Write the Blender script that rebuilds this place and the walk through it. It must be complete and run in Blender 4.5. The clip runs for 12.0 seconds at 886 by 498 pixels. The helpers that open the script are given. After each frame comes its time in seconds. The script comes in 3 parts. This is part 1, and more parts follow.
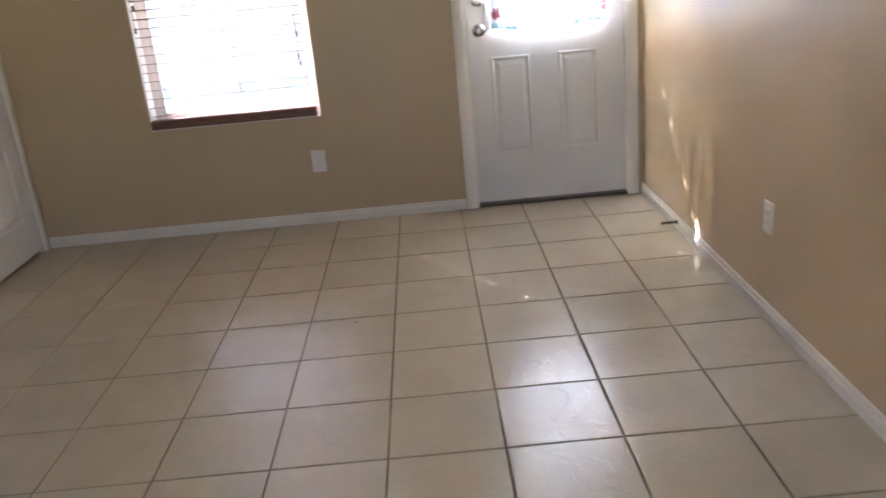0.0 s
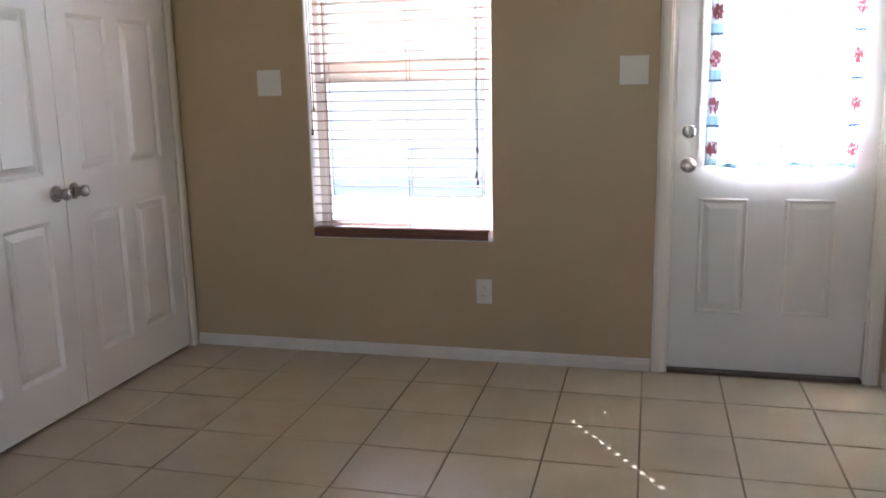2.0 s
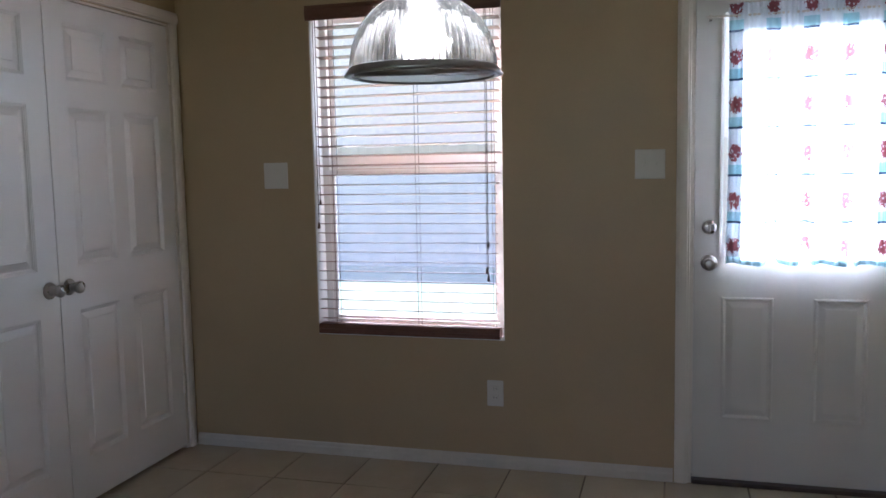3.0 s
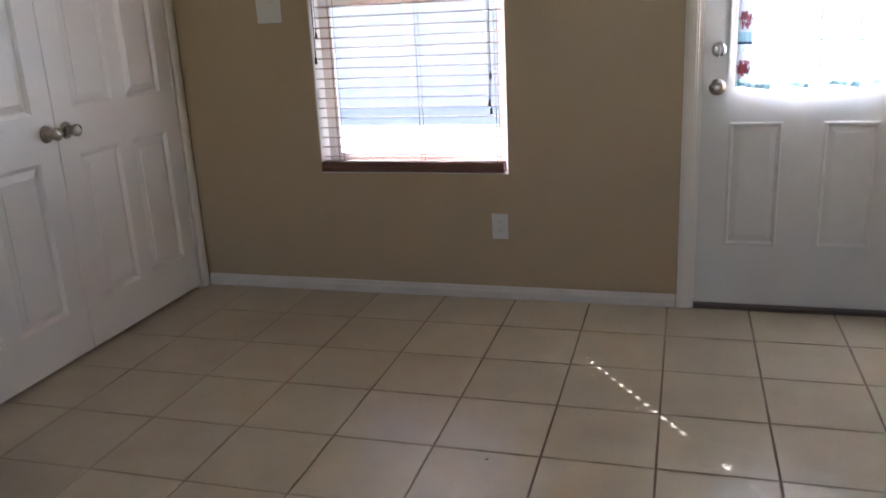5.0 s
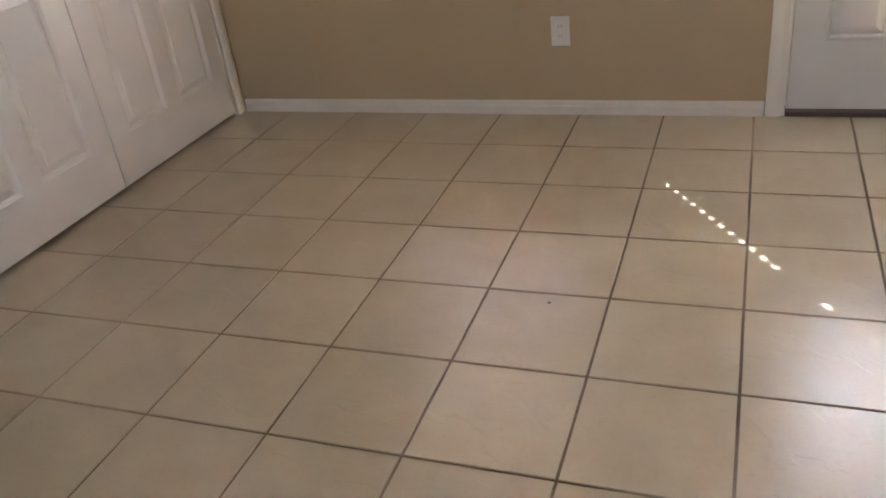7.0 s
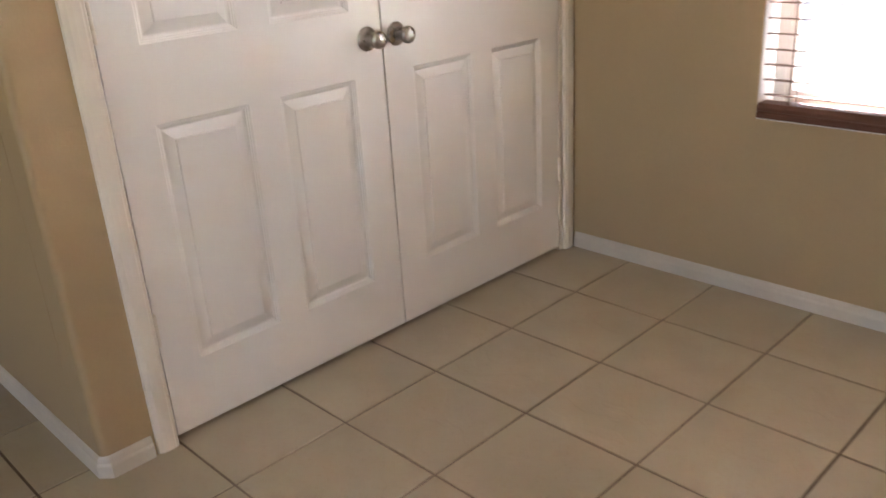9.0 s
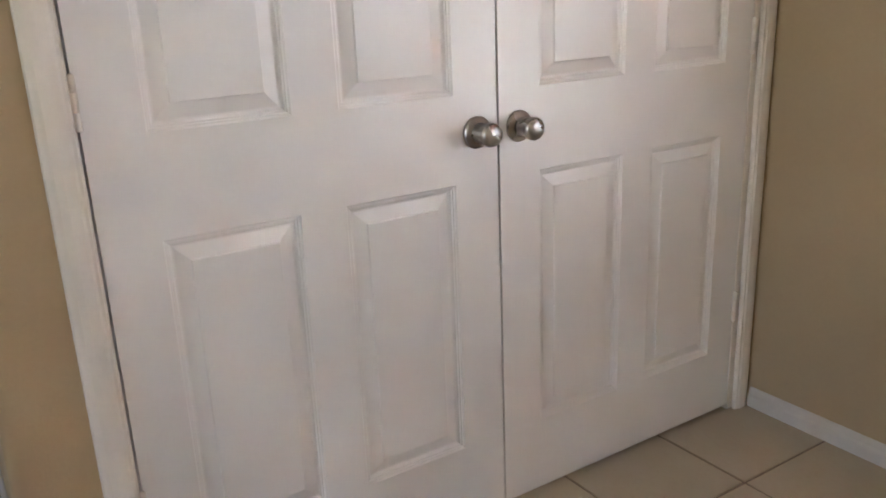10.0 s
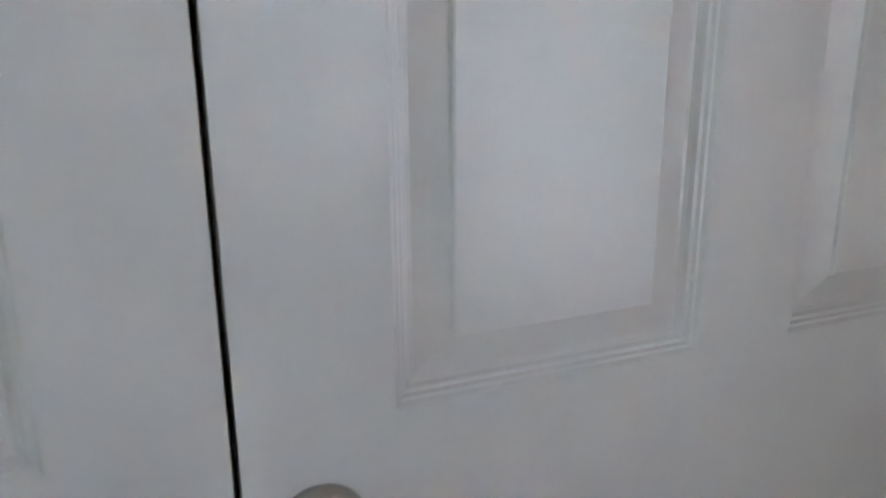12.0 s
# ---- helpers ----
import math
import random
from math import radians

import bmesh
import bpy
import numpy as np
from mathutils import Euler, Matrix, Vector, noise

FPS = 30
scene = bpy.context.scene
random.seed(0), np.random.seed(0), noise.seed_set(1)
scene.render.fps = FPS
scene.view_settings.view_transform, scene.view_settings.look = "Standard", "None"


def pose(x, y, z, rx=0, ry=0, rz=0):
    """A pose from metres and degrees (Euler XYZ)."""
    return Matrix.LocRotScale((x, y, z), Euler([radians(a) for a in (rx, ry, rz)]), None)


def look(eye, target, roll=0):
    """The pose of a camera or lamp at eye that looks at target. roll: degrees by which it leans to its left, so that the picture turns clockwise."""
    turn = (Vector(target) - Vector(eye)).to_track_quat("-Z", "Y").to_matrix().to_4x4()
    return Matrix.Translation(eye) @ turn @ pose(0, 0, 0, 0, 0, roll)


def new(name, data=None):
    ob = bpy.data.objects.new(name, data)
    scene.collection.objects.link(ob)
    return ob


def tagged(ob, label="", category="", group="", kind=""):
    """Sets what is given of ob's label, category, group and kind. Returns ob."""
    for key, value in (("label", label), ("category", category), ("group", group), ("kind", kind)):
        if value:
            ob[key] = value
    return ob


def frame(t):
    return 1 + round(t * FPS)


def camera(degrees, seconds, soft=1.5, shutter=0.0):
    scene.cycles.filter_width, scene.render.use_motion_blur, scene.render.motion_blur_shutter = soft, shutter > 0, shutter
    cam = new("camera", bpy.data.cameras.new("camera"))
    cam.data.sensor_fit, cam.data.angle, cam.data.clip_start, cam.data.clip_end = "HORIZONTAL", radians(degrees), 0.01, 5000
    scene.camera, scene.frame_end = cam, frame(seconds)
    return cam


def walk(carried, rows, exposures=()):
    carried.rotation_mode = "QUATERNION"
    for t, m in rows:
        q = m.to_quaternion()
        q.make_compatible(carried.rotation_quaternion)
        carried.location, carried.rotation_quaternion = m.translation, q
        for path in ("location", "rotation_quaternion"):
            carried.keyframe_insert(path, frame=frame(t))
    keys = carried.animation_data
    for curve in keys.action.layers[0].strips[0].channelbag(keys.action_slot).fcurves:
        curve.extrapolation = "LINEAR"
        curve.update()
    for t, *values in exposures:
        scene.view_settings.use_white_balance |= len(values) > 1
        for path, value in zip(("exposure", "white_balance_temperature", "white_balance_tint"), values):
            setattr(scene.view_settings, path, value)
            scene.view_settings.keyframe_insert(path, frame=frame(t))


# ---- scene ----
cam = camera(56.5, 12.0, soft=1.65, shutter=0.2)
PATH = [
    (0, (-0.134, -4.372, 1.327), (-0.127, -2.487, 0.659), -5.3),
    (0.5, (-0.086, -4.206, 1.333), (-0.386, -2.336, 0.689), -5.6),
    (1, (-0.048, -4.029, 1.316), (-0.429, -2.16, 0.716), -3.8),
    (1.5, (-0.027, -3.869, 1.276), (-0.455, -1.983, 0.766), -2.1),
    (2, (0.008, -3.733, 1.328), (-0.473, -1.833, 0.93), -1.2),
    (2.5, (0.032, -3.625, 1.367), (-0.493, -1.713, 1.107), -0.9),
    (2.7, (0.025, -3.585, 1.369), (-0.508, -1.667, 1.171), -1.0),
    (4.3, (0.028, -3.528, 1.36), (-0.521, -1.635, 1.02), -1.7),
    (4.5, (0.041, -3.541, 1.32), (-0.513, -1.66, 0.93), -2.0),
    (5, (0.046, -3.532, 1.317), (-0.506, -1.695, 0.751), -2.9),
    (5.5, (0.029, -3.508, 1.307), (-0.519, -1.73, 0.573), -3.6),
    (6, (0.029, -3.461, 1.282), (-0.534, -1.746, 0.422), -4.6),
    (6.5, (-0.003, -3.349, 1.239), (-0.605, -1.689, 0.299), -5.7),
    (6.7, (-0.014, -3.294, 1.237), (-0.636, -1.66, 0.266), -6.5),
    (8.3, (-0.194, -2.743, 1.236), (-1.246, -1.302, 0.333), -7.8),
    (8.5, (-0.285, -2.668, 1.238), (-1.404, -1.253, 0.375), -6.4),
    (9, (-0.489, -2.423, 1.236), (-1.824, -1.141, 0.476), -3.6),
    (9.5, (-0.672, -2.152, 1.209), (-2.19, -1.025, 0.557), -2.9),
    (10, (-0.912, -1.9, 1.203), (-2.523, -0.88, 0.6), -2.4),
    (10.5, (-1.147, -1.648, 1.235), (-2.792, -0.706, 0.597), -1.6),
    (11, (-1.273, -1.412, 1.276), (-2.989, -0.577, 0.676), 0.0),
    (11.5, (-1.571, -1.113, 1.261), (-3.351, -0.356, 0.752), 0.3),
    (12, (-1.804, -0.927, 1.268), (-3.582, -0.22, 0.685), -0.5),
]
# seconds and stops: the clip's camera darkens when the bright window fills its picture
EXPOSURES = [
    (0, 4.24, 5980, 20), (1.0, 4.20, 5880, 20), (1.5, 4.16, 5910, 20),
    (2.0, 3.98, 5830, 19), (2.5, 3.40, 5480, 18), (2.7, 3.15, 5430, 18),
    (4.3, 3.00, 5430, 18), (5.0, 3.71, 5810, 19), (5.5, 4.09, 5940, 20),
    (6.5, 4.37, 6230, 21), (8.5, 4.76, 6730, 21), (10.0, 4.59, 6060, 19),
    (11.0, 4.21, 5790, 18), (11.5, 4.12, 5390, 15), (12, 3.88, 5200, 11)]
walk(cam, [(t, look(eye, target, roll)) for t, eye, target, roll in PATH],
     EXPOSURES)

SKY, SUN, BULB, REAR = 0.050, 5.0, 0.03, 0.52

# ---- world, sun and large lights ----
world = bpy.data.worlds.new("sky")
scene.world = world
world.use_nodes = True
wn = world.node_tree.nodes
sky = wn.new("ShaderNodeTexSky")
sky.sky_type, sky.sun_disc = "NISHITA", False
sky.sun_elevation, sky.sun_rotation = radians(40.4), radians(-34)
wn["Background"].inputs["Strength"].default_value = SKY
world.node_tree.links.new(sky.outputs[0], wn["Background"].inputs["Color"])

SUN_WAY = Vector((0.668, -0.972, -1.0))
sun = new("sun", bpy.data.lights.new("sun", "SUN"))
sun.data.energy, sun.data.angle, sun.data.color = SUN, radians(0.5), (1.0, 0.99, 0.97)
sun.matrix_world = look((-7, 10, 12), Vector((-7, 10, 12)) + SUN_WAY)

# bulb of the pendant lamp
LAMP = (-0.348, -2.318, 1.506)
bulb_light = new("bulb_light", bpy.data.lights.new("bulb_light", "POINT"))
bulb_light.data.energy, bulb_light.data.color, bulb_light.data.shadow_soft_size = BULB, (1.0, 0.80, 0.55), 0.035
bulb_light.location = (LAMP[0], LAMP[1], LAMP[2] + 0.06)
# fill lamps added for assumed, unseen windows at the back of the living space
for wx, energy in ((-1.4, REAR), (-0.1, REAR)):
    back = new("rear_fill", bpy.data.lights.new("rear_fill", "AREA"))
    back.data.shape, back.data.size, back.data.size_y = "RECTANGLE", 0.9, 1.4
    back.data.energy, back.data.color = energy, (1.0, 0.95, 0.88)
    back.matrix_world = look((wx, -7.06, 1.45), (wx, -3, 1.1))


# ---- materials ----
def material(name, colour, rough=0.6, metal=0.0, vary=0.08, scale=6.0, fine=120.0, bump=0.05, bump_scale=200.0, per_object=0.0, spec=0.5, stain=0.0):
    m = bpy.data.materials.new(name)
    m.use_nodes = True
    n, l = m.node_tree.nodes, m.node_tree.links
    b = n["Principled BSDF"]
    b.inputs["Metallic"].default_value = metal
    b.inputs["Specular IOR Level"].default_value = spec
    geo = n.new("ShaderNodeTexCoord")
    src = geo.outputs["Object"]
    if per_object:
        info = n.new("ShaderNodeObjectInfo")
        add = n.new("ShaderNodeVectorMath")
        add.operation = "ADD"
        mul = n.new("ShaderNodeVectorMath")
        mul.operation = "SCALE"
        mul.inputs[0].default_value = (37.0, 53.0, 11.0)
        l.new(info.outputs["Random"], mul.inputs["Scale"])
        l.new(src, add.inputs[0])
        l.new(mul.outputs[0], add.inputs[1])
        src = add.outputs[0]
    big, small = n.new("ShaderNodeTexNoise"), n.new("ShaderNodeTexNoise")
    big.inputs["Scale"].default_value, big.inputs["Detail"].default_value = scale, 5
    small.inputs["Scale"].default_value, small.inputs["Detail"].default_value = fine, 3
    l.new(src, big.inputs["Vector"])
    l.new(src, small.inputs["Vector"])
    mix = n.new("ShaderNodeMix")
    mix.data_type = "FLOAT"
    mix.inputs[0].default_value = 0.35
    l.new(big.outputs["Fac"], mix.inputs[2])
    l.new(small.outputs["Fac"], mix.inputs[3])
    ramp = n.new("ShaderNodeMapRange")
    ramp.inputs[1].default_value, ramp.inputs[2].default_value = 0.3, 0.7
    ramp.inputs[3].default_value, ramp.inputs[4].default_value = 1 - vary, 1 + vary
    l.new(mix.outputs[0], ramp.inputs[0])
    hue = n.new("ShaderNodeHueSaturation")
    hue.inputs["Color"].default_value = (*colour, 1)
    value = ramp.outputs[0]
    if per_object:
        shift = n.new("ShaderNodeMapRange")
        shift.inputs[3].default_value, shift.inputs[4].default_value = 1 - per_object, 1 + per_object
        l.new(info.outputs["Random"], shift.inputs[0])
        prod = n.new("ShaderNodeMath")
        prod.operation = "MULTIPLY"
        l.new(value, prod.inputs[0])
        l.new(shift.outputs[0], prod.inputs[1])
        value = prod.outputs[0]
    l.new(value, hue.inputs["Value"])
    l.new(hue.outputs[0], b.inputs["Base Color"])
    rr = n.new("ShaderNodeMapRange")
    rr.inputs[1].default_value, rr.inputs[2].default_value = 0.3, 0.7
    rr.inputs[3].default_value, rr.inputs[4].default_value = max(rough - 0.025, 0.02), min(rough + 0.025, 1)
    l.new(big.outputs["Fac"], rr.inputs[0])
    l.new(rr.outputs[0], b.inputs["Roughness"])
    if bump:
        bn, bp = n.new("ShaderNodeTexNoise"), n.new("ShaderNodeBump")
        bn.inputs["Scale"].default_value, bn.inputs["Detail"].default_value = bump_scale, 3
        bp.inputs["Strength"].default_value, bp.inputs["Distance"].default_value = bump, 0.004
        l.new(src, bn.inputs["Vector"])
        l.new(bn.outputs["Fac"], bp.inputs["Height"])
        l.new(bp.outputs[0], b.inputs["Normal"])
    return m


WALL = material("tan_wall_paint", (0.415, 0.302, 0.172), 0.42, vary=0.04, scale=2.5, bump=0.12, bump_scale=160, spec=0.5)
CEIL = material("ceiling_paint", (0.75, 0.72, 0.66), 0.9, vary=0.04, bump=0.2, bump_scale=120)
WHITE = material("white_embossed_grain_door_paint", (0.75, 0.727, 0.70), 0.31, vary=0.025, scale=3.0, bump=0.03, bump_scale=90, spec=0.85)
STEEL_DOOR = material("white_painted_steel", (0.60, 0.57, 0.525), 0.40, vary=0.02, scale=2.0, bump=0.02, bump_scale=60)
wn_, wl_ = WHITE.node_tree.nodes, WHITE.node_tree.links
grain_map, grain = wn_.new("ShaderNodeMapping"), wn_.new("ShaderNodeTexNoise")
grain_map.inputs["Scale"].default_value = (150.0, 150.0, 6.0)
grain.inputs["Scale"].default_value, grain.inputs["Detail"].default_value, grain.inputs["Distortion"].default_value = 1.0, 3, 0.6
wl_.new(wn_["Texture Coordinate"].outputs["Object"], grain_map.inputs["Vector"])
wl_.new(grain_map.outputs[0], grain.inputs["Vector"])
wl_.new(grain.outputs["Fac"], wn_["Bump"].inputs["Height"])
wn_["Bump"].inputs["Strength"].default_value, wn_["Bump"].inputs["Distance"].default_value = 0.06, 0.001
TRIM = material("white_trim_paint", (0.715, 0.655, 0.575), 0.42, vary=0.04, scale=5.0, bump=0.03, bump_scale=80)
BOARD = material("scuffed_white_baseboard_paint", (0.58, 0.525, 0.455), 0.45, vary=0.07, scale=7.0, fine=60, bump=0.04, bump_scale=80)
PLATE = material("white_plastic_plate", (0.62, 0.585, 0.53), 0.40, vary=0.02, bump=0.0)
SLOT = material("dark_slot", (0.10, 0.09, 0.08), 0.6, bump=0.0)
NICKEL = material("satin_nickel", (0.42, 0.39, 0.365), 0.28, metal=1.0, vary=0.05, scale=20, bump=0.02, bump_scale=400)
BROWN = material("reddish_brown_stained_wood", (0.125, 0.05, 0.03), 0.40, vary=0.25, scale=9, bump=0.05, bump_scale=120)
SLAT = material("brown_faux_wood_slat", (0.19, 0.115, 0.08), 0.42, vary=0.15, scale=9, bump=0.03, bump_scale=120)
CORD = material("brown_cord", (0.12, 0.075, 0.05), 0.8, vary=0.1, bump=0.0)
VINYL = material("white_vinyl_frame", (0.80, 0.79, 0.77), 0.4, vary=0.02, bump=0.0)
GROUT = material("brown_grout_worn_pale_in_places", (0.125, 0.090, 0.064), 0.9, vary=0.3, scale=2.2, fine=60, bump=0.3, bump_scale=300)
gn, gl = GROUT.node_tree.nodes, GROUT.node_tree.links
worn, reach, blend = gn.new("ShaderNodeTexNoise"), gn.new("ShaderNodeMapRange"), gn.new("ShaderNodeMix")
worn.inputs["Scale"].default_value, worn.inputs["Detail"].default_value = 1.6, 3
gl.new(gn["Texture Coordinate"].outputs["Object"], worn.inputs["Vector"])
reach.inputs[1].default_value, reach.inputs[2].default_value, reach.inputs[4].default_value = 0.46, 0.68, 0.8
gl.new(worn.outputs["Fac"], reach.inputs[0])
blend.data_type = "RGBA"
blend.inputs[7].default_value = (0.32, 0.25, 0.185, 1)
gl.new(reach.outputs[0], blend.inputs[0])
gl.new(gn["Hue/Saturation/Value"].outputs[0], blend.inputs[6])
gl.new(blend.outputs[2], gn["Principled BSDF"].inputs["Base Color"])
BRONZE = material("dark_bronze_threshold", (0.08, 0.056, 0.044), 0.5, metal=0.3, vary=0.15, bump=0.05)
GALV = material("dull_aluminium_rim", (0.36, 0.35, 0.34), 0.32, metal=1.0, vary=0.08, bump=0.0)
WOOD_FENCE = material("weathered_cedar_board", (0.56, 0.46, 0.40), 0.85, vary=0.12, scale=7, bump=0.2, bump_scale=60, per_object=0.05)
GRASS = material("dry_green_lawn", (0.10, 0.15, 0.065), 0.95, vary=0.35, scale=3, fine=40, bump=0.4, bump_scale=40)
CONCRETE = material("pale_concrete", (0.45, 0.42, 0.38), 0.9, vary=0.12, scale=2, bump=0.2)


def tile_material():
    """Glazed beige ceramic: soft clouding, low cleft relief that only the gloss shows."""
    m = bpy.data.materials.new("beige_glazed_tile")
    m.use_nodes = True
    n, l = m.node_tree.nodes, m.node_tree.links
    b = n["Principled BSDF"]
    tc, info, mul, add = n.new("ShaderNodeTexCoord"), n.new("ShaderNodeObjectInfo"), n.new("ShaderNodeVectorMath"), n.new("ShaderNodeVectorMath")
    mul.operation, add.operation = "SCALE", "ADD"
    mul.inputs[0].default_value = (9.1, 4.7, 2.9)
    l.new(info.outputs["Random"], mul.inputs["Scale"])
    l.new(tc.outputs["Object"], add.inputs[0])
    l.new(mul.outputs[0], add.inputs[1])
    cloud, speck, relief = (n.new("ShaderNodeTexNoise") for _ in range(3))
    for node, scale, detail in ((cloud, 6.0, 3), (speck, 90.0, 2), (relief, 14.0, 4)):
        node.inputs["Scale"].default_value, node.inputs["Detail"].default_value = scale, detail
        l.new(add.outputs[0], node.inputs["Vector"])
    c1, c2 = n.new("ShaderNodeMix"), n.new("ShaderNodeMix")
    c1.data_type = c2.data_type = "RGBA"
    c1.inputs[6].default_value, c1.inputs[7].default_value = (0.395, 0.332, 0.240, 1), (0.480, 0.412, 0.306, 1)
    l.new(cloud.outputs["Fac"], c1.inputs[0])
    sp = n.new("ShaderNodeMapRange")
    sp.inputs[1].default_value, sp.inputs[2].default_value, sp.inputs[3].default_value, sp.inputs[4].default_value = 0.55, 0.8, 0.0, 0.22
    l.new(speck.outputs["Fac"], sp.inputs[0])
    l.new(sp.outputs[0], c2.inputs[0])
    l.new(c1.outputs[2], c2.inputs[6])
    c2.inputs[7].default_value = (0.36, 0.27, 0.18, 1)
    hs, rv = n.new("ShaderNodeHueSaturation"), n.new("ShaderNodeMapRange")
    rv.inputs[3].default_value, rv.inputs[4].default_value = 0.965, 1.035
    l.new(info.outputs["Random"], rv.inputs[0])
    l.new(rv.outputs[0], hs.inputs["Value"])
    l.new(c2.outputs[2], hs.inputs["Color"])
    l.new(hs.outputs[0], b.inputs["Base Color"])
    b.inputs["Roughness"].default_value, b.inputs["Specular IOR Level"].default_value = 0.23, 0.38
    bp = n.new("ShaderNodeBump")
    bp.inputs["Strength"].default_value, bp.inputs["Distance"].default_value = 0.17, 0.005
    cleft, terrace, sum_ = n.new("ShaderNodeTexNoise"), n.new("ShaderNodeMapRange"), n.new("ShaderNodeMath")
    cleft.inputs["Scale"].default_value, cleft.inputs["Detail"].default_value, cleft.inputs["Distortion"].default_value = 5.0, 4, 0.8
    l.new(add.outputs[0], cleft.inputs["Vector"])
    terrace.inputs[1].default_value, terrace.inputs[2].default_value, terrace.inputs[4].default_value = 0.50, 0.53, 0.5
    l.new(cleft.outputs["Fac"], terrace.inputs[0])
    sum_.operation = "ADD"
    l.new(relief.outputs["Fac"], sum_.inputs[0])
    l.new(terrace.outputs[0], sum_.inputs[1])
    l.new(sum_.outputs[0], bp.inputs["Height"])
    l.new(bp.outputs[0], b.inputs["Normal"])
    return m


TILE = tile_material()


def glass_material(name, rough=0.0, tint=(1, 1, 1)):
    m = bpy.data.materials.new(name)
    m.use_nodes = True
    b = m.node_tree.nodes["Principled BSDF"]
    b.inputs["Transmission Weight"].default_value, b.inputs["Roughness"].default_value = 1.0, rough
    b.inputs["Base Color"].default_value, b.inputs["IOR"].default_value = (*tint, 1), 1.45
    return m


GLASS = glass_material("window_glass")
RIBBED = glass_material("clear_prismatic_glass", 0.14, (0.93, 0.94, 0.94))


def screen_material():
    m = bpy.data.materials.new("grey_insect_screen")
    m.use_nodes = True
    n, l = m.node_tree.nodes, m.node_tree.links
    clear, cloth, mix = n.new("ShaderNodeBsdfTransparent"), n.new("ShaderNodeBsdfTranslucent"), n.new("ShaderNodeMixShader")
    cloth.inputs["Color"].default_value = (0.095, 0.11, 0.135, 1)
    mix.inputs[0].default_value = 0.26
    l.new(clear.outputs[0], mix.inputs[1])
    l.new(cloth.outputs[0], mix.inputs[2])
    l.new(mix.outputs[0], n["Material Output"].inputs["Surface"])
    return m


SCREEN = screen_material()


def bulb_material():
    m = bpy.data.materials.new("lit_bulb")
    m.use_nodes = True
    b = m.node_tree.nodes["Principled BSDF"]
    b.inputs["Base Color"].default_value = (1, 0.95, 0.85, 1)
    b.inputs["Emission Color"].default_value, b.inputs["Emission Strength"].default_value = (1, 0.93, 0.80, 1), 2.6
    return m


BULB_GLOW = bulb_material()


